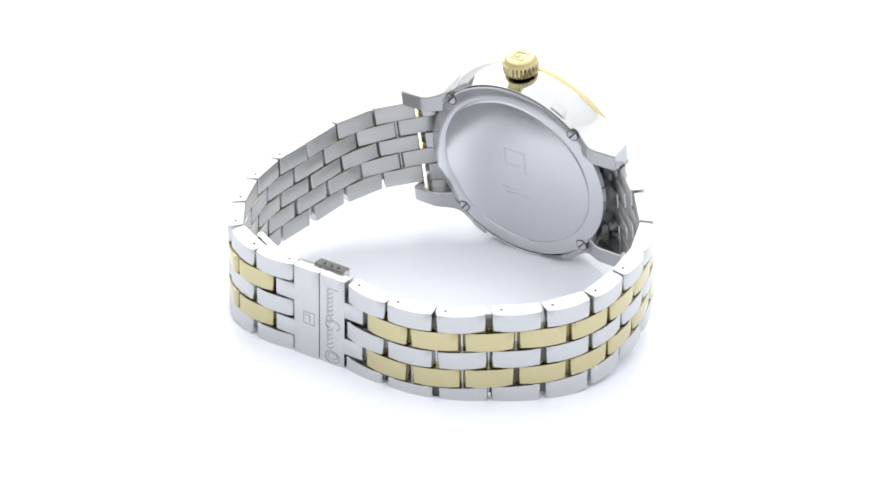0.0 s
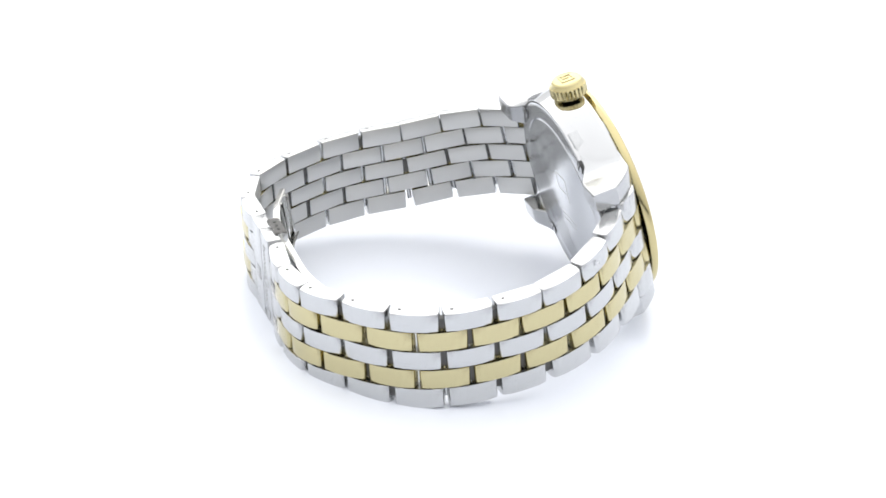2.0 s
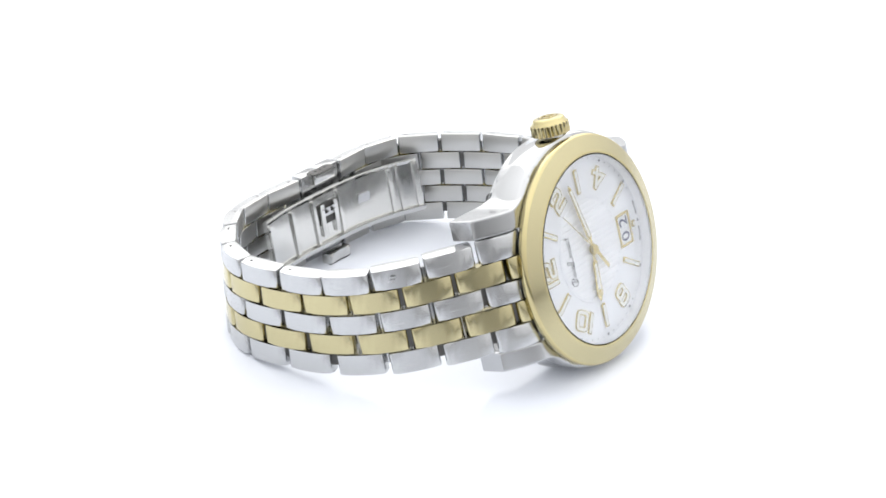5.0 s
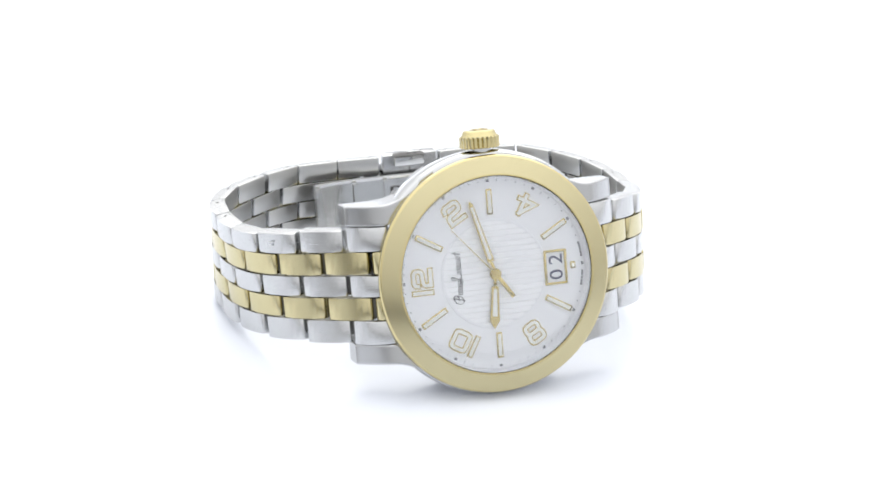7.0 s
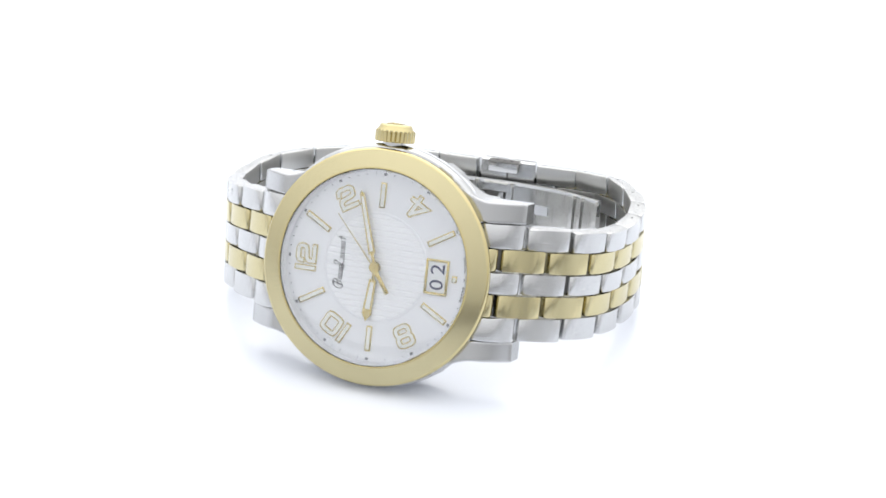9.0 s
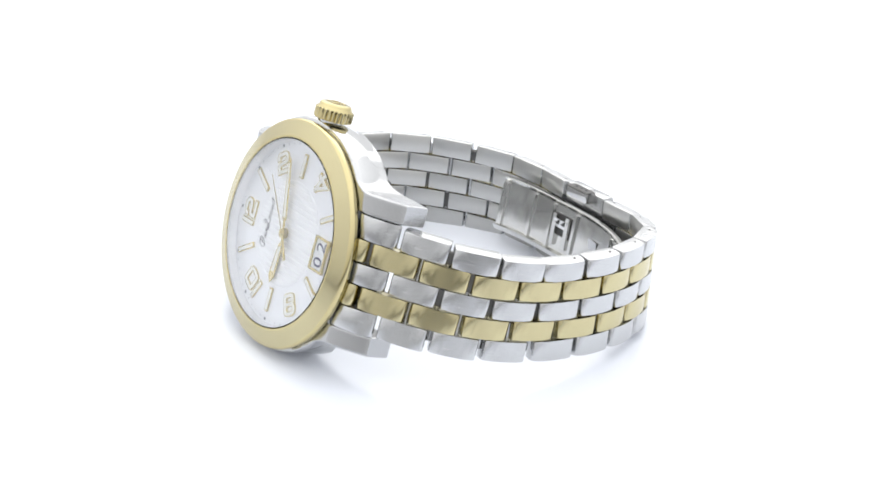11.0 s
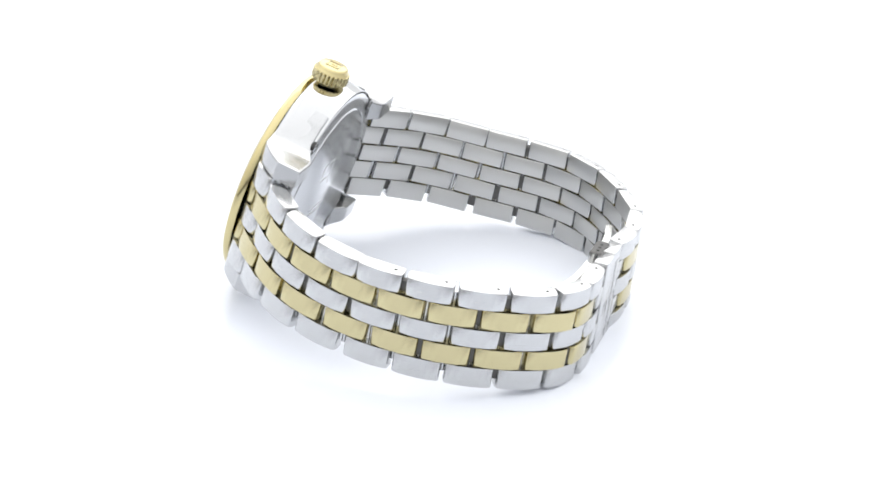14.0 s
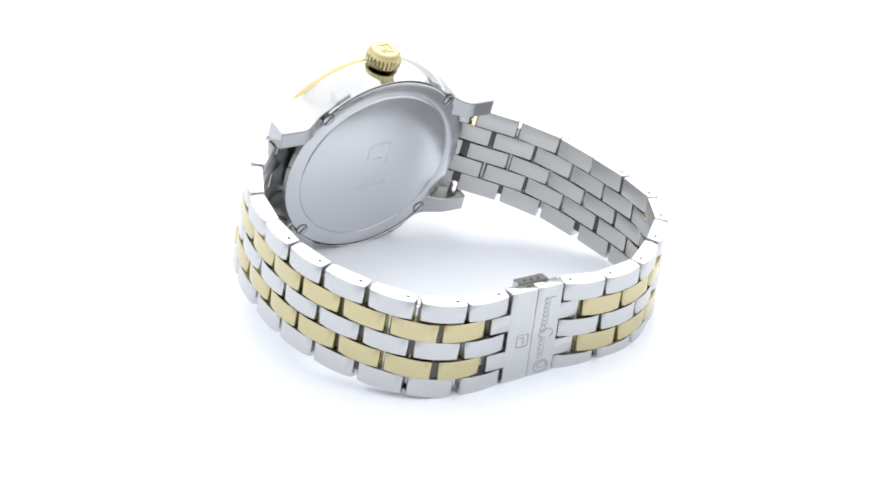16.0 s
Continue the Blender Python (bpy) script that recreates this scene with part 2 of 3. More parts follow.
def lug(sx, sz):
    st = []
    for i in range(37):
        x = 9.5 + 15.0 * i / 36
        arc = math.sqrt(CASE_R ** 2 - x * x) if x < CASE_R else 0
        ztop = arc if x < 12.2 else 14.1 + 3.4 * max(0.0, (19.5 - x) / 7.3) ** 2
        rise = min(1.0, max(0.0, (x - 14.5) / 5.5))
        back = 7.6 + 2.4 * rise * rise * (3 - 2 * rise)
        front = 0.35 + 4.8 * max(0.0, (x - 18.5) / 6.0) ** 1.5
        st.append((x * sx, front, back, 10.42, ztop - 0.05))
    st.append((24.75 * sx, 5.3, 9.85, 10.5, ztop - 0.15))
    bm = loft(st)
    if sz < 0:
        for v in bm.verts:
            v.co.z = -v.co.z
    return part("lug", bm, steel_lug, case, "brushed steel lug")


for sx in (-1, 1):
    for sz in (-1, 1):
        lug(sx, sz)

# bezel, crystal, rehaut
bezel = part("bezel", revolve([(17.2, 0.0), (20.5, 0.25), (20.85, 0.1), (21.05, -0.3), (21.12, -0.7), (21.05, -1.1), (20.8, -1.4), (20.7, -1.45), (17.85, -2.42),
                               (17.65, -2.5), (17.45, -2.46), (17.36, -2.3)], 180, closed=True), [gold_bezel, gold_polished], watch, "brushed gold bezel")
for poly in bezel.data.polygons:
    r = math.hypot(poly.center.x, poly.center.z) / MM
    poly.material_index = 0 if 17.85 < r < 20.7 and poly.center.y < -0.0012 else 1
crystal = part("crystal", revolve([(0, -3.0), (6, -2.97), (12, -2.86), (16.5, -2.66), (17.2, -2.52), (17.34, -2.3), (17.3, -1.6), (16.5, -1.75), (12, -1.95), (6, -2.05), (0, -2.1)]),
               glass, watch, "clear domed crystal")
crystal.visible_shadow = False
part("rehaut", revolve([(17.2, 0.0), (17.32, -1.58), (17.15, -1.55), (16.9, -0.05)], closed=True), dial_silver, watch, "pale silver inner ring")

# dial
dial = part("dial", revolve([(0, 0.05), (9.25, 0.05), (9.3, -0.13), (9.6, -0.13), (9.75, 0.0), (17.2, 0.0), (17.2, 0.28), (0, 0.28)]), dial_sunray, watch, "silver white dial")
bm = bmesh.new()
for i in range(19):
    z = -9.0 + i
    half = math.sqrt(max(0.2, 9.4 ** 2 - z * z))
    pts = [(-0.5, 0.04), (0.5, 0.04), (0.32, -0.12), (-0.32, -0.12)]
    ridge = prism([(a, b) for a, b in pts], -half, half)
    bmesh.ops.transform(ridge, matrix=Matrix(((0, 0, 1, 0), (0, 1, 0, 0), (1, 0, 0, z), (0, 0, 0, 1))), verts=ridge.verts)
    join(bm, ridge)
tagged(part("ridged_centre", bm, dial_ridge, dial, "finely ridged centre of the dial"), kind="stuff")

# hour markers: a gold tray with a pale filling
for hour, r0, r1 in ((1, 10.6, 15.9), (3, 10.5, 15.0), (5, 10.6, 15.9), (7, 10.6, 15.9), (9, 10.5, 15.0), (11, 10.6, 15.9)):
    length = r1 - r0
    bm = box(1.05, length, 0.30, 0.06, (0, 0, 0.15))
    for f in bm.faces:
        f.material_index = 0
    join(bm, box(0.62, length - 0.55, 0.10, 0.03, (0, 0, 0.31)), index=1)
    a = radians(hour * 30)
    rm = (r0 + r1) / 2
    part("hour_marker", bm, [gold_bright, lume_white], dial, "gold marker with white filling",
         on_dial(-rm * math.cos(a), rm * math.sin(a), hour * 30))


DIGITS = {
    "0": [([(0.25, 0), (0.75, 0), (0.95, 0.06), (1, 0.18), (1, 0.82), (0.95, 0.94), (0.75, 1), (0.25, 1), (0.05, 0.94), (0, 0.82), (0, 0.18), (0.05, 0.06)], True)],
    "1": [([(0.5, 0), (0.5, 1)], False)],
    "2": [([(0, 0.76), (0.04, 0.92), (0.2, 1), (0.8, 1), (0.96, 0.93), (1, 0.82), (1, 0.66), (0.94, 0.56), (0.8, 0.51), (0.2, 0.45), (0.06, 0.4), (0, 0.28), (0, 0), (1, 0)], False)],
    "4": [([(1, 0.27), (0, 0.27), (0.68, 1)], False), ([(0.68, 1), (0.68, 0)], False)],
    "8": [([(0.25, 0), (0.75, 0), (0.95, 0.06), (1, 0.15), (1, 0.36), (0.92, 0.48), (0.75, 0.52), (0.25, 0.52), (0.08, 0.48), (0, 0.36), (0, 0.15), (0.05, 0.06)], True),
          ([(0.28, 0.52), (0.72, 0.52), (0.9, 0.56), (0.96, 0.66), (0.96, 0.85), (0.9, 0.95), (0.72, 1), (0.28, 1), (0.1, 0.95), (0.04, 0.85), (0.04, 0.66), (0.1, 0.56)], True)]}


def numeral(text, hour, sizes, height, r, flip=False):
    """Raised digits: a gold body with a narrower pale filling; sizes: left edge and width of each digit."""
    bm = bmesh.new()
    for ch, (x0, w) in zip(text, sizes):
        for n, (line, closed) in enumerate(DIGITS[ch]):
            pts = [(x0 + a * w, (b - 0.5) * height) for a, b in line]
            join(bm, raise_flat(stroke(pts, 1.0, closed), 0.0, 0.22 + 0.012 * n), index=0)
            join(bm, raise_flat(stroke(pts, 0.60, closed), 0.2, 0.27 + 0.012 * n), index=1)
    a = radians(hour * 30)
    part("numeral", bm, [gold_bright, lume_white], dial, "gold numeral %s with white filling" % text,
         on_dial(-r * math.cos(a), r * math.sin(a), hour * 30 + (180 if flip else 0)))


numeral("12", 0, ((-2.3, 0.8), (-0.65, 2.6)), 3.0, 13.2)
numeral("2", 2, ((-1.35, 2.7),), 3.2, 13.2)
numeral("4", 4, ((-1.45, 2.9),), 3.3, 13.1, True)
numeral("8", 8, ((-1.3, 2.6),), 3.3, 13.1, True)
numeral("10", 10, ((-2.5, 0.8), (-0.75, 2.7)), 3.0, 13.2)

# minute track: fine dots with small bars at the five-minute marks
bm = bmesh.new()
for i in range(60):
    a = radians(i * 6)
    big = i % 5 == 0
    tick = box(0.55 if big else 0.16, 0.42 if big else 0.22, 0.04, 0, (0, 0, 0.02))
    join(bm, tick, on_dial(-16.4 * math.cos(a), 16.4 * math.sin(a), i * 6))
tagged(part("minute_track", bm, ink_grey, dial, "fine grey minute track"), kind="stuff")
bm = bmesh.new()
for k in range(5):
    for s in (-1, 1):
        a = radians(180 + s * (5 + 2.0 * k))
        join(bm, box(0.42, 0.34, 0.04, 0, (0, 0, 0.03)), on_dial(-16.35 * math.cos(a), 16.35 * math.sin(a), math.degrees(a)))
part("small_print", bm, ink_grey, dial, "tiny print bars at the dial's lower edge")

# maker's mark on the dial, as a line of plain script loops
def arc(cx, cy, rx, ry, width, a0=0, a1=360, n=14):
    full = a1 - a0 >= 360
    turns = [radians(a0 + (a1 - a0) * q / (n if full else n - 1)) for q in range(n)]
    return raise_flat(stroke([(cx + rx * math.cos(a) + 0.3 * ry * math.sin(a), cy + ry * math.sin(a)) for a in turns], width, full), 0.16, 0.19)


bm = bmesh.new()
MARK = on_dial(-6.75, 0.0)
for shape in ((-3.9, 0.1, 0.75, 0.95, 0.10, 0, 360), (-3.6, 0.5, 0.5, 0.45, 0.13, -120, 150), (-0.1, 0.75, 0.3, 0.4, 0.10, -20, 250), (-0.75, -0.65, 0.4, 0.22, 0.10, 0, 360)):
    join(bm, arc(*shape), MARK)
for k in range(11):
    x = -2.75 + 0.5 * k if k < 5 else 0.75 + 0.56 * (k - 5)
    join(bm, arc(x, -0.32, 0.19, 0.36, 0.11, -200 + 25 * (k % 3), 130), MARK)
for line in ([(-4.1, -0.95), (-3.55, 0.95)], [(0.15, 1.0), (-0.35, -0.5), (0.35, -0.72)], [(4.15, -0.65), (4.45, 0.75)], [(4.05, 0.2), (4.6, 0.25)]):
    join(bm, raise_flat(stroke(line, 0.13), 0.16, 0.192), MARK)
part("maker_mark", bm, ink_dark, dial, "dark script mark drawn as loops")

# date window
bm = bmesh.new()
for cx, cz, sx, sz in ((9.45, -0.15, 0.42, 6.2), (13.25, -0.15, 0.42, 6.2), (11.35, 2.75, 4.2, 0.42), (11.35, -3.05, 4.2, 0.42)):
    join(bm, box(sx, 0.42, sz, 0.08, (cx, -0.2, cz)))
part("date_frame", bm, gold_bright, dial, "gold date frame")
part("date_disc", box(3.6, 0.06, 5.7, 0, (11.35, -0.10, -0.15)), date_white, dial, "white date disc")
part("date_figure", raise_flat(glyphs("0", 1.75, 2.5), 0.14, 0.17), ink_blue, dial, "dark blue figure 0", on_dial(11.4, -1.5))
part("date_figure", raise_flat(glyphs("2", 1.75, 2.5), 0.14, 0.17), ink_blue, dial, "dark blue figure 2", on_dial(11.4, 1.25))
bm = box(1.2, 0.9, 0.3, 0.06, (0, 0, 0.15))
join(bm, box(0.7, 0.5, 0.1, 0.02, (0, 0, 0.31)), index=1)
part("hour_marker", bm, [gold_bright, lume_white], dial, "small gold marker beside the date", on_dial(14.6, -0.1))


# pointers
def pointer(name, degrees, base, tip, w0, w1, level, label=""):
    pts = [(-w0 / 2, base), (w0 / 2, base), (w1 / 2, tip - w1 * 0.8), (0, tip), (-w1 / 2, tip - w1 * 0.8)]
    bm = prism(pts, level, level + 0.22, 0.04, 1)
    q = [(-w0 * 0.24, base + 0.5), (w0 * 0.24, base + 0.5), (w1 * 0.26, tip - w1 * 1.3), (-w1 * 0.26, tip - w1 * 1.3)]
    join(bm, prism(q, level + 0.20, level + 0.245), index=1)
    join(bm, box(0.55, base + 0.3, 0.2, 0.03, (0, base / 2, level + 0.1)), index=0)
    join(bm, rod(1.0, level, level + 0.2, 24), index=0)
    part(name, bm, [gold_bright, lume_white], dial, label, on_dial(0, 0, degrees))


pointer("hour_hand", 274.8, 2.2, 9.8, 1.3, 1.75, 0.45, label="gold hour pointer with white filling")
pointer("minute_hand", 73.9, 2.4, 13.8, 1.25, 0.85, 0.80, label="gold minute pointer with white filling")
bm = prism([(-0.10, 0), (0.10, 0), (0.05, 11.6), (-0.05, 11.6)], 1.15, 1.25)
join(bm, box(0.75, 4.6, 0.12, 0.04, (0, -2.9, 1.2)), pose(0, 0, 0, 0, 0, -7))
join(bm, rod(0.85, 1.1, 1.3, 24))
join(bm, rod(0.3, 1.3, 1.45, 16))
part("seconds_hand", bm, gold_bright, dial, "thin gold seconds pointer with counterweight", on_dial(0, 0, 48.7))

# crown at three o'clock
bm = bmesh.new()
N = 26
ring = []
for i in range(N * 4):
    a = 2 * math.pi * i / (N * 4)
    r = 3.58 - (0.36 if i % 4 == 0 else (0.0 if i % 4 == 2 else 0.06))
    ring.append((r * math.cos(a), r * math.sin(a)))
bm = prism(ring, 21.75, 23.8, 0.14, 1)
join(bm, revolve([(0, 24.9), (2.45, 24.87), (2.75, 24.77), (2.95, 24.5), (3.05, 24.15), (3.3, 23.9), (3.38, 23.7)], 48), Matrix(((1, 0, 0, 0), (0, 0, 1, 0), (0, 1, 0, 0), (0, 0, 0, 1))))
crown = part("crown", bm, gold_polished, watch, "fluted gold crown", pose(0, 2.6, 0.4))
part("crown_tube", rod(2.1, 20.0, 22.3, 32), steel_polished, crown, "steel crown collar")
bm = bmesh.new()
for dx, dy, sx, sy in ((0, 1.15, 2.6, 0.3), (0, -1.15, 2.6, 0.3), (-1.15, 0, 0.3, 2.6), (1.15, 0, 0.3, 2.6), (0.1, 0.1, 0.3, 1.3), (0.4, 0.5, 0.9, 0.3)):
    join(bm, box(sx, sy, 0.2, 0.05, (dx, dy, 24.93)))
part("emblem", bm, gold_polished, crown, "raised square emblem")

# case back with four slotted screws
caseback = part("caseback", revolve([(0, 8.3), (16.5, 8.3), (16.7, 8.2), (16.82, 8.02), (16.98, 8.15), (19.8, 8.12), (20.0, 7.98), (20.1, 7.0), (0, 7.0)], 180),
                steel_satin, watch, "satin steel case back", pose(-0.3, 0, 0.6))
for x, z in ((14.0, 13.7), (-14.1, 13.9), (13.8, -13.4), (-14.3, -13.4)):
    bm = revolve([(0.0, 8.34), (0.95, 8.34), (1.1, 8.25), (1.12, 8.16), (1.3, 8.14), (1.32, 7.6), (0, 7.6)], 24)
    for f in bm.faces:
        c = f.calc_center_median()
        if 1.1 < math.hypot(c.x, c.z) < 1.31:
            f.material_index = 1
    join(bm, box(2.0, 0.06, 0.3, 0, (0, 8.35, 0)), pose(0, 0, 0, 0, 50, 0), index=1)
    part("screw", bm, [steel_polished, steel_dark], caseback, "slotted screw", pose(x, 0, z))
bm = bmesh.new()
for sx, sz, x, z in ((0.5, 5.4, -2.4, 3.0), (4.2, 0.5, 0, 5.6), (0.5, 3.4, 2.2, 3.8), (3.4, 0.5, 0.4, 2.0), (7.2, 0.4, 0, -4.2), (6.0, 0.4, 0, -5.4)):
    join(bm, box(sx, 0.02, sz, 0, (x, 8.308, z)))
part("engraving", bm, etched, caseback, "faint engraved mark")

# ---------------------------------------------------------------- bracelet
LINE = [(-10.0, 0.2), (-15.5, 1.1), (-20.2, 2.1), (-24.1, 5.7), (-29.2, 10.3), (-35.2, 16.7), (-39.1, 25.2), (-40.8, 35.5), (-40.8, 46.0), (-37.2, 54.1), (-30.1, 60.5), (-22.5, 66.1),
        (-12.8, 68.1), (-2.2, 67.0), (6.4, 67.0), (14.7, 67.0), (22.8, 66.5), (29.6, 60.4), (33.8, 52.4), (36.8, 43.7), (36.9, 33.7), (35.9, 24.5), (33.8, 16.4), (28.9, 10.0),
        (24.1, 5.7), (20.2, 2.1), (15.5, 1.1), (10.0, 0.2)]


def smooth_line(points, k=12):
    out = []
    for i in range(1, len(points) - 2):
        a, b, c, d = (Vector(points[j]) for j in (i - 1, i, i + 1, i + 2))
        for s in range(k):
            t = s / k
            out.append(0.5 * (2 * b + (c - a) * t + (2 * a - 5 * b + 4 * c - d) * t * t + (3 * b - a - 3 * c + d) * t ** 3))
    out.append(Vector(points[-2]))
    return out


def level(y):
    """Height of the bracelet's middle line over the case's own middle, by its distance behind the dial."""
    return float(np.interp(y, (4, 10, 20, 30, 45, 65), (0.0, -0.05, 0.15, 0.9, 3.7, 7.4)))


TRACK = [Vector((p.x, p.y, level(p.y))) for p in smooth_line(LINE)]
RUN = [0.0]
for a, b in zip(TRACK, TRACK[1:]):
    RUN.append(RUN[-1] + (b - a).length)


def along(s):
    return Vector([float(np.interp(s, RUN, [p[i] for p in TRACK])) for i in range(3)])


def station(s):
    """Frame on the bracelet: x along it, y outwards, z up across it."""
    p = along(s)
    t = (along(s + 1.2) - along(s - 1.2)).normalized()
    lean = radians(13.0) * min(1.0, max(0.0, (p.y - 8) / 22))
    up = Vector((0, -math.sin(lean), math.cos(lean)))
    up = (up - t * up.dot(t)).normalized()
    n = up.cross(t)
    return Matrix(((t.x, n.x, up.x, p.x), (t.y, n.y, up.y, p.y), (t.z, n.z, up.z, p.z), (0, 0, 0, 1)))


def where(x, behind=50.0):
    """Run length at which the bracelet passes x on its far side, or on its near side."""
    best = min((i for i, p in enumerate(TRACK) if (p.y > 50) == (behind > 30)), key=lambda i: abs(TRACK[i].x - x))
    return RUN[best]


S12, S6 = where(-24.6, 0), where(24.6, 0)
C12, C6 = where(-2.2), where(9.4)
N12, N6 = 10, 9
P12, P6 = (C12 - S12) / N12, (S6 - C6) / N6
ROWS = (("outer", 8.25, 4.25), ("gold", 4.05, 3.95), ("centre", 0.0, 3.75), ("gold", -4.05, 3.95), ("outer", -8.25, 4.25))


def taper(s):
    """Width of the bracelet as a share of its width at the lugs."""
    d = min(s - S12, S6 - s)
    return 1.0 - 0.078 * max(0.0, min(1.0, d / 26.0)) - 0.004 * max(0.0, min(1.0, d / 70.0))


def link(s0, s1, row, gap=0.7, joint=0):
    kind, z, width = row
    mid = (s0 + s1) / 2
    k = taper(mid)
    half = ((along(s1) - along(s0)).length - gap) / 2
    w = width * k / 2 - 0.05
    # the outer links fall off towards the outside
    slope = (0.0, 0.0) if kind != "outer" or gap < 0.4 else ((0.0, 0.14) if z > 0 else (0.03, 0.0))
    chord = (along(s0) + along(s1)) / 2
    m = station(mid)
    t = (along(s1) - along(s0)).normalized()
    up = (m.col[2].to_3d() - t * m.col[2].to_3d().dot(t)).normalized()
    n = up.cross(t)
    m = Matrix(((t.x, n.x, up.x, chord.x), (t.y, n.y, up.y, chord.y), (t.z, n.z, up.z, chord.z), (0, 0, 0, 1)))
    back = m.inverted()
    # a little shorter on the inside; the end pieces are cut away there for the spring bar
    cut = 0.9 if gap < 0.4 and kind != "gold" else 0.0
    pts = []
    for x, y in rounded(half, -1.7, 1.45, 0.3, 0.55, 0.42):
        deep = max(0.0, -y / 1.7)
        x *= 1 - 0.035 * deep
        if cut and x * joint > 0 and y < -0.3:
            x -= joint * cut
        if gap < 0.4:
            # the end piece is bent like the lugs
            y += (back @ along(mid + x)).y
        pts.append((x, y))
    bm = prism(pts, -w, w, 0.14 if kind != "outer" else 0.18, 2, slope, -1.7)
    if kind == "gold":
        # the gold is a cap on a steel core
        for f in bm.faces:
            f.material_index = 0 if f.calc_center_median().y > -0.5 else 1
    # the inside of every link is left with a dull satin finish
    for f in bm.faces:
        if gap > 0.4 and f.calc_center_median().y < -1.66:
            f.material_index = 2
    m = m @ pose(0, 0, z * k)
    name = "end_link" if gap < 0.4 else {"outer": "outer_link", "gold": "gold_link", "centre": "centre_link"}[kind]
    label = {"outer": "brushed steel outer link", "gold": "gold-capped steel link", "centre": "brushed steel centre link"}[kind]
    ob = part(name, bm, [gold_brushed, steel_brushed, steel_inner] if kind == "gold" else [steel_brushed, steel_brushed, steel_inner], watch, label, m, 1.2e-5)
    return ob, half, w


def pin(s):
    k = taper(s)
    part("link_pin", rod(0.45, -8.4 * k, 8.4 * k, 10), steel_polished, watch, "bright steel link pin", station(s) @ pose(0, -0.75, 0))


def gap_shade(s, row):
    """A dark block between two links; its colour stands in for the gap's shade."""
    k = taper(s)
    part("gap_shade_block", box(2.6, 1.5, row[2] * k - (1.9 if row[0] == "outer" else 0.5), 0.1), steel_dull_shade, watch, "dark block coloured as the shade in a link gap",
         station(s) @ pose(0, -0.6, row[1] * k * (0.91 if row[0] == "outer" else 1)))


for first, pitch, count, sign in ((S12, P12, N12, 1), (S6, P6, N6, -1)):
    for row in ROWS:
        kind = row[0]
        shift = 0.5 if kind == "gold" else 0.0
        # end piece between the lugs
        lo, hi = sorted((first - sign * 8.6, first - sign * shift * pitch))
        link(lo, hi, row, 0.3, sign)
        for i in range(count):
            lo, hi = sorted((first + sign * pitch * (i - shift), first + sign * pitch * (i + 1 - shift)))
            ob, half, w = link(lo, hi, row)
            # about half the gaps get a dark block as painted shade
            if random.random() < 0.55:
                gap_shade(first + sign * pitch * (i - shift), row)
            if kind == "outer" and i >= 3:
                for z in ((w,) if row[1] > 0 else (-w,)):
                    part("pin_hole", rod(0.36, z - math.copysign(0.7, z), z - math.copysign(0.17 if z > 0 else 0.02, z), 12, (sign * (half - 1.7), -0.4)), steel_dark, ob)
    for i in range(count * 2):
        pin(first + sign * pitch * (i + 1) / 2 - sign * 0.02)

# ---------------------------------------------------------------- folding clasp
clasp = part("clasp", box(1.2, 1.2, 9.0, 0.2), steel_polished, watch, "polished steel butterfly clasp", station((C12 + C6) / 2) @ pose(0, -2.2, 0))
SPLIT = C12 + 0.50 * (C6 - C12)
clasp_mm = station((C12 + C6) / 2) @ pose(0, -2.2, 0)


def in_clasp(m):
    return clasp_mm.inverted() @ m


for s0, s1, tooth, label in ((C12, SPLIT, -1, "brushed steel clasp plate with engraved mark"), (SPLIT, C6, 1, "brushed steel clasp plate with square emblem")):
    half = (s1 - s0) / 2
    bm = prism(rounded(half - 0.06, -1.3, 1.35, 0.15, 0.15, 0.05), -9.5, 9.5, 0.16)
    for z in (3.75, -3.75):
        join(bm, box(4.2, 2.5, 3.3, 0.14, (tooth * (half + 1.9), 0.05, z)))
    part("clasp_plate", bm, steel_brushed, clasp, label, in_clasp(station((s0 + s1) / 2)))
bm = bmesh.new()
FACE = Matrix(((0, -1, 0, 0), (0, 0, 1, 1.36), (-1, 0, 0, 0), (0, 0, 0, 1)))


def loop(cx, cy, rx, ry, width, a0=0, a1=360):
    n = 14
    full = a1 - a0 >= 360
    pts = [(cx + rx * math.cos(radians(a0 + (a1 - a0) * q / (n if full else n - 1))), cy + ry * math.sin(radians(a0 + (a1 - a0) * q / (n if full else n - 1)))) for q in range(n)]
    return raise_flat(stroke(pts, width, full), -0.02, 0.02)


for shape in ((5.6, 0.1, 1.0, 1.25, 0.22, 0, 360), (5.4, 0.2, 0.5, 0.8, 0.18, 0, 360), (0.2, 0.2, 0.75, 1.25, 0.22, 40, 330), (-0.6, -0.5, 0.6, 0.45, 0.18, 0, 360)):
    join(bm, loop(*shape), FACE)
for k in range(5):
    join(bm, loop(3.9 - 0.75 * k, -0.35, 0.3, 0.5, 0.16, -180, 120), FACE)
for k in range(6):
    join(bm, loop(-1.6 - 0.72 * k, -0.35, 0.3, 0.5, 0.16, -180, 120), FACE)
join(bm, raise_flat(stroke([(-5.7, -0.8), (-5.7, 1.0)], 0.18), -0.02, 0.02), FACE)
part("engraving", bm, etched_deep, clasp, "engraved script mark drawn as strokes", in_clasp(station((C12 + SPLIT) / 2) @ Matrix.Diagonal((1.25, 1, 1.25, 1))))
bm = bmesh.new()
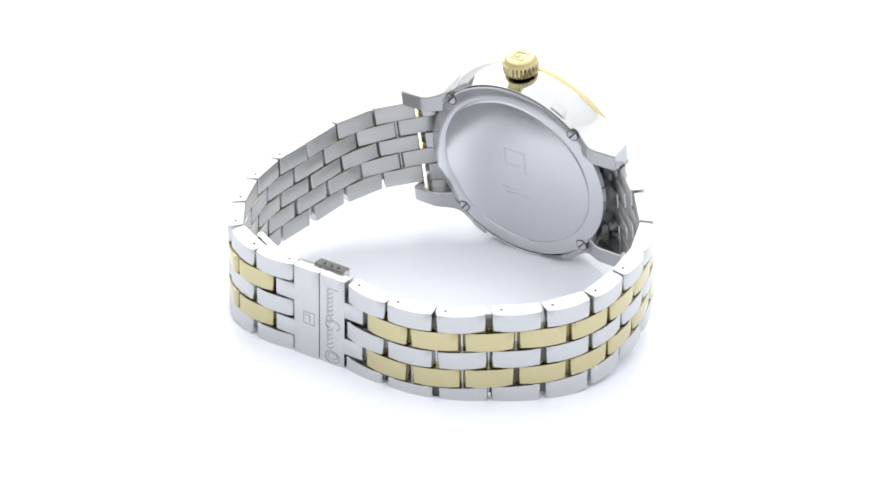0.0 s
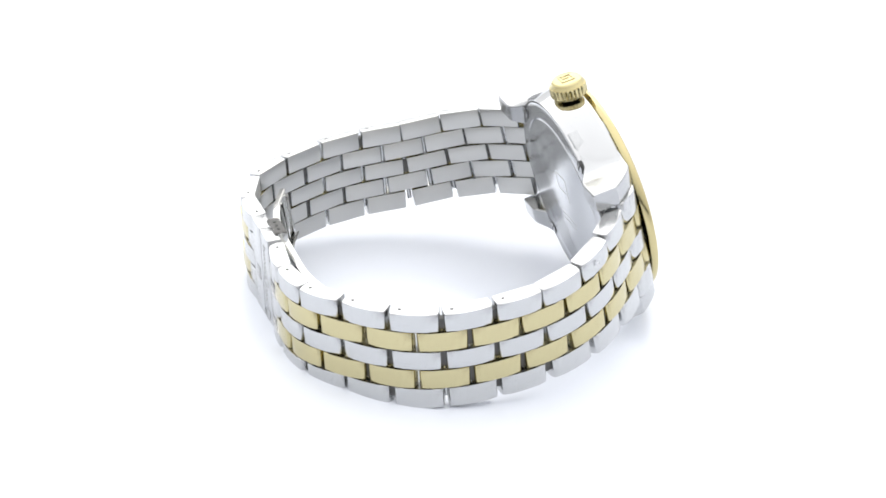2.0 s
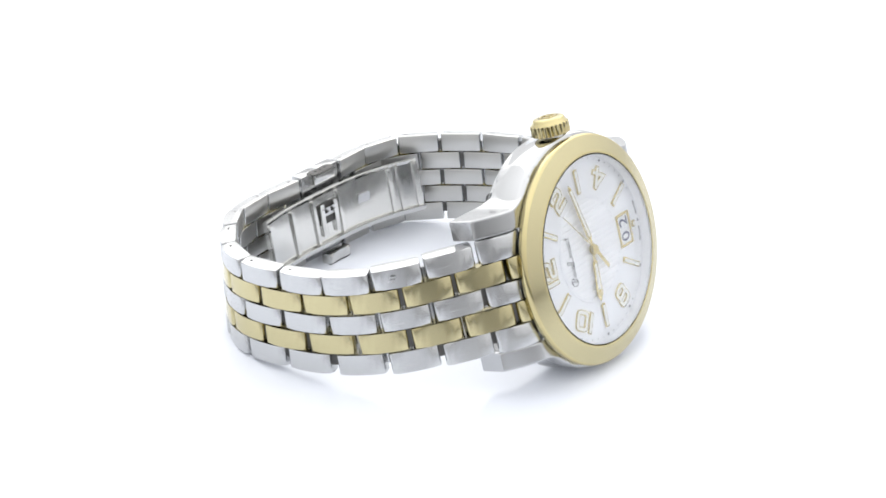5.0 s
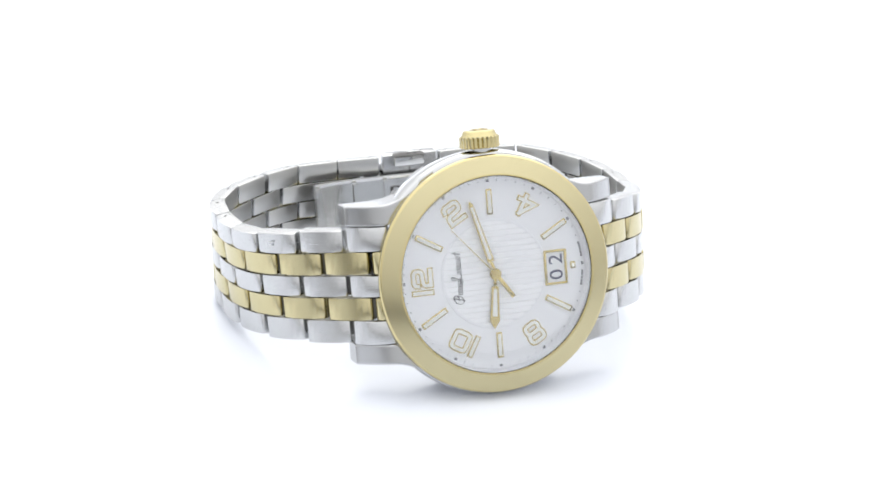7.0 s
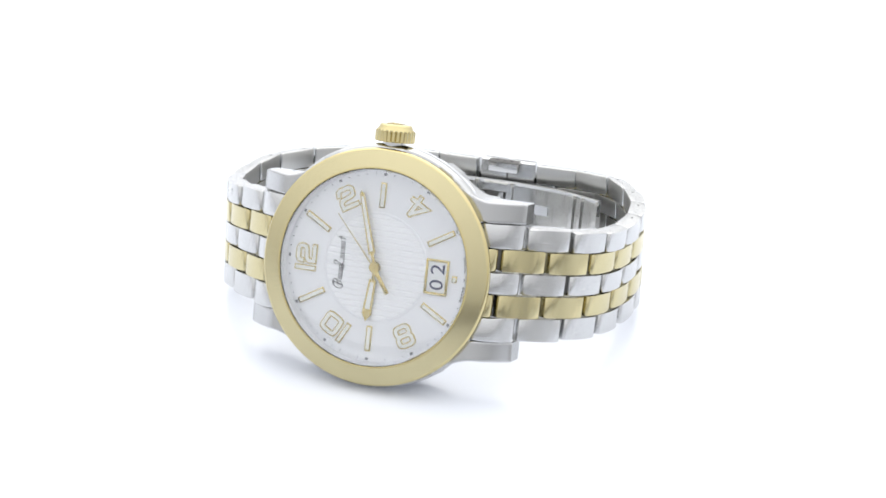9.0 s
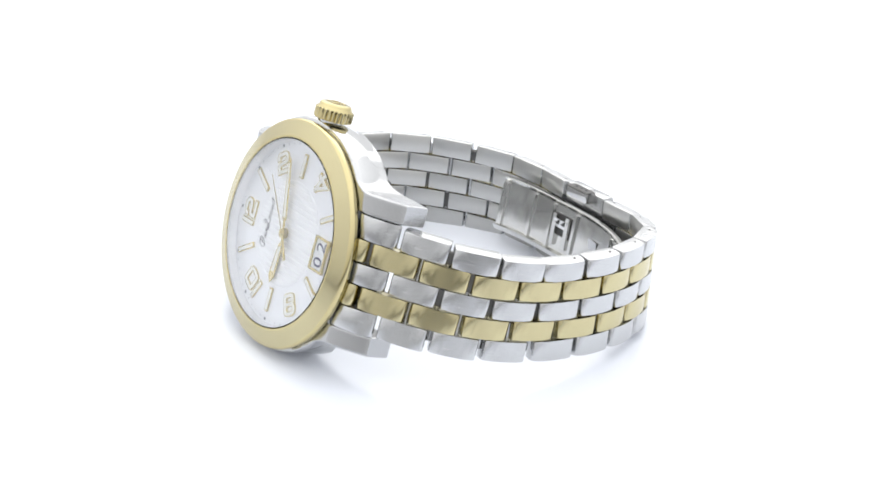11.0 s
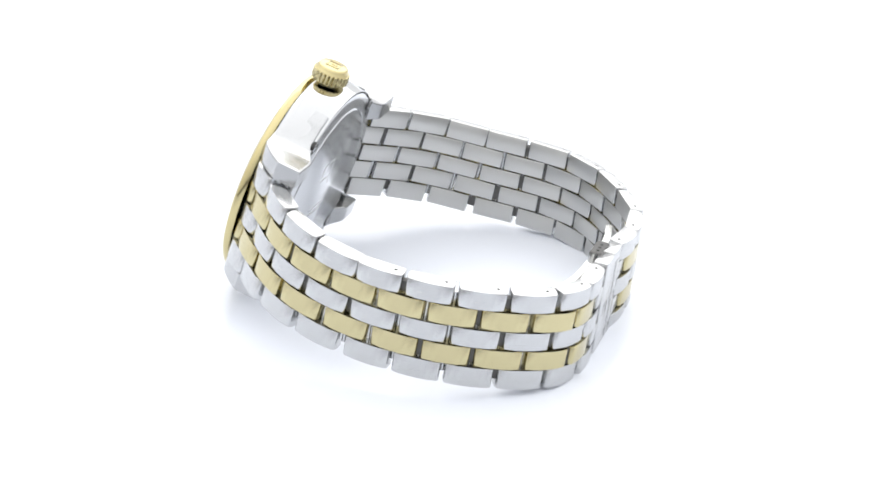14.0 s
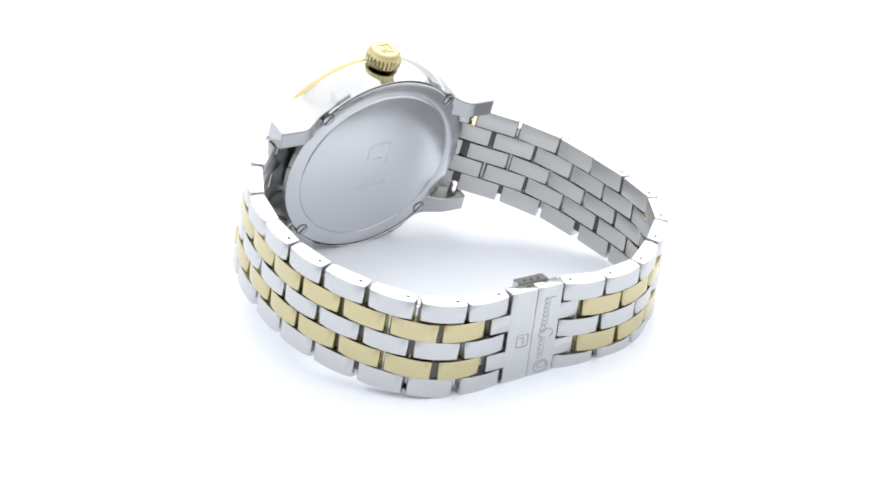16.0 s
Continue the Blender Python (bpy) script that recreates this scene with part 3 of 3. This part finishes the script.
for sx, sz, x, z in ((2.0, 0.18, 0, 1.0), (2.0, 0.18, 0, -1.0), (0.18, 2.0, -1, 0), (0.18, 2.0, 1, 0), (0.25, 1.2, -0.2, 0), (0.9, 0.2, 0.2, 0.5)):
    join(bm, box(sx, 0.02, sz, 0, (x, 1.36, z)))
part("emblem", bm, etched_deep, clasp, "engraved square emblem", in_clasp(station((C6 + SPLIT) / 2) @ pose(-0.6, 0, -0.6) @ Matrix.Diagonal((1.2, 1, 1.2, 1))))

# two curved folding blades on the inside
BLADE = [(-17.5, 61.5), (-10.0, 62.8), (0.0, 62.8), (10.0, 62.4), (18.0, 60.6), (25.0, 57.5)]


def blade_points(k=6):
    pts = [(2 * BLADE[0][0] - BLADE[1][0], 2 * BLADE[0][1] - BLADE[1][1])] + BLADE + [(2 * BLADE[-1][0] - BLADE[-2][0], 2 * BLADE[-1][1] - BLADE[-2][1])]
    return smooth_line(pts, k)


def ribbon(points, thick, z0, z1):
    """An upright strip along a line of (x, y), given a thickness, leaning with the bracelet."""
    bm = bmesh.new()
    rings = []
    for i, p in enumerate(points):
        t = (points[min(i + 1, len(points) - 1)] - points[max(i - 1, 0)]).normalized()
        n = Vector((-t.y, t.x)) * thick
        zc = level(p.y)
        rings.append([bm.verts.new((p.x, p.y, zc + z0)), bm.verts.new((p.x + n.x, p.y + n.y, zc + z0)), bm.verts.new((p.x + n.x, p.y + n.y - 0.8, zc + z1)), bm.verts.new((p.x, p.y - 0.8, zc + z1))])
    for a, b in zip(rings, rings[1:]):
        for i in range(4):
            bm.faces.new((a[i], a[(i + 1) % 4], b[(i + 1) % 4], b[i]))
    bm.faces.new(rings[0])
    bm.faces.new(list(reversed(rings[-1])))
    return bm


def between(x0, x1, back=0.0):
    """The blade's line from x0 to x1, moved inwards."""
    xs = [p.x for p in PTS]
    ys = [p.y for p in PTS]
    n = max(2, int(abs(x1 - x0) / 1.2) + 1)
    return [Vector((x, float(np.interp(x, xs, ys)) - back)) for x in np.linspace(x0, x1, n)]


PTS = blade_points()
HERE = in_clasp(Matrix.Identity(4))
X0, X1 = PTS[0].x, PTS[-1].x
part("folding_blade", ribbon(PTS, 0.8, -5.6, 5.6), steel_clasp, clasp, "polished curved folding blade", HERE)
for x0, x1, z0, z1 in ((X0 + 0.2, X1 - 0.2, 4.5, 5.5), (X0 + 0.2, X1 - 0.2, -5.5, -4.5), (X0 + 0.2, X0 + 1.4, -4.5, 4.5), (-9.2, -8.4, -4.5, 4.5), (-2.8, -2.0, -4.5, 4.5),
                       (4.8, 5.6, -4.5, 4.5), (18.4, 19.2, -4.5, 4.5), (20.4, 21.0, -4.5, 4.5), (X1 - 1.3, X1 - 0.2, -4.5, 4.5)):
    part("blade_rib", ribbon(between(x0, x1, 0.45), 0.5, z0, z1), steel_clasp, clasp, "", HERE)
# crest on the long panel, latch in its opening
part("crest", ribbon(between(10.6, 13.6, 0.1), 0.15, -1.3, 1.6), etched, clasp, "faint engraved crest", HERE)
# flat dark strip on the blade, painted as shade inside the opening
part("latch_shade", ribbon(between(-1.4, 4.2, 0.06), 0.1, -3.2, 3.2), steel_dull_shade, clasp, "dark strip coloured as the shade of the latch opening", HERE)
for x in (-0.6, 3.4):
    part("latch_bar", ribbon(between(x - 0.55, x + 0.55, 0.7), 0.7, -3.2, 3.2), steel_clasp, clasp, "polished latch bar", HERE)
part("latch_bar", ribbon(between(-0.6, 3.4, 0.8), 0.5, 0.6, 2.4), steel_clasp, clasp, "polished latch bar", HERE)
for x in (0.5, 2.3):
    part("latch_pin", ribbon(between(x - 0.3, x + 0.3, 1.0), 0.4, 1.2, 1.8), steel_dark, clasp, "small dark latch pin", HERE)
for s in (-1, 1):
    # push buttons that rise past the bracelet's edges, with a dull dotted top
    bm = prism(rounded(3.2, -1.5, 0.7, 0.3, 0.5, -0.4), 0, 2.2, 0.25)
    for f in bm.faces:
        f.material_index = 1 if f.calc_center_median().z > 1.9 else 0
    join(bm, prism(rounded(2.8, -1.1, 0.4, 0.2, 0.3, -0.3), 2.12, 2.23), index=1)
    for x in (-1.5, 0, 1.5):
        join(bm, rod(0.32, 2.2, 2.34, 10, (x, -0.2)), index=2)
    m = Matrix.Translation((3.0, 63.6, level(63) + s * 7.4)) @ pose(0, 0, 0, 12 if s > 0 else 192)
    part("push_button", bm, [steel_clasp, steel_dull_shade, steel_dark], clasp, "polished steel push button with dotted top", in_clasp(m))

# small maker's stamp on one outer link
stamp = station(S12 + 1.5 * P12) @ pose(0.6, 1.365, 8.25 * 0.93)
bm = box(0.9, 0.02, 0.3, 0, (0, 0, 0.35))
join(bm, box(0.55, 0.02, 0.3, 0, (0.15, 0, -0.25)))
part("stamp", bm, etched, watch, "small worn stamp", stamp)


# ---------------------------------------------------------------- what turns
def motions():
    walk(watch, [(t, pose(0, 0, 0, 0, 0, a) @ SEAT) for t, a in TURNS])


motions()
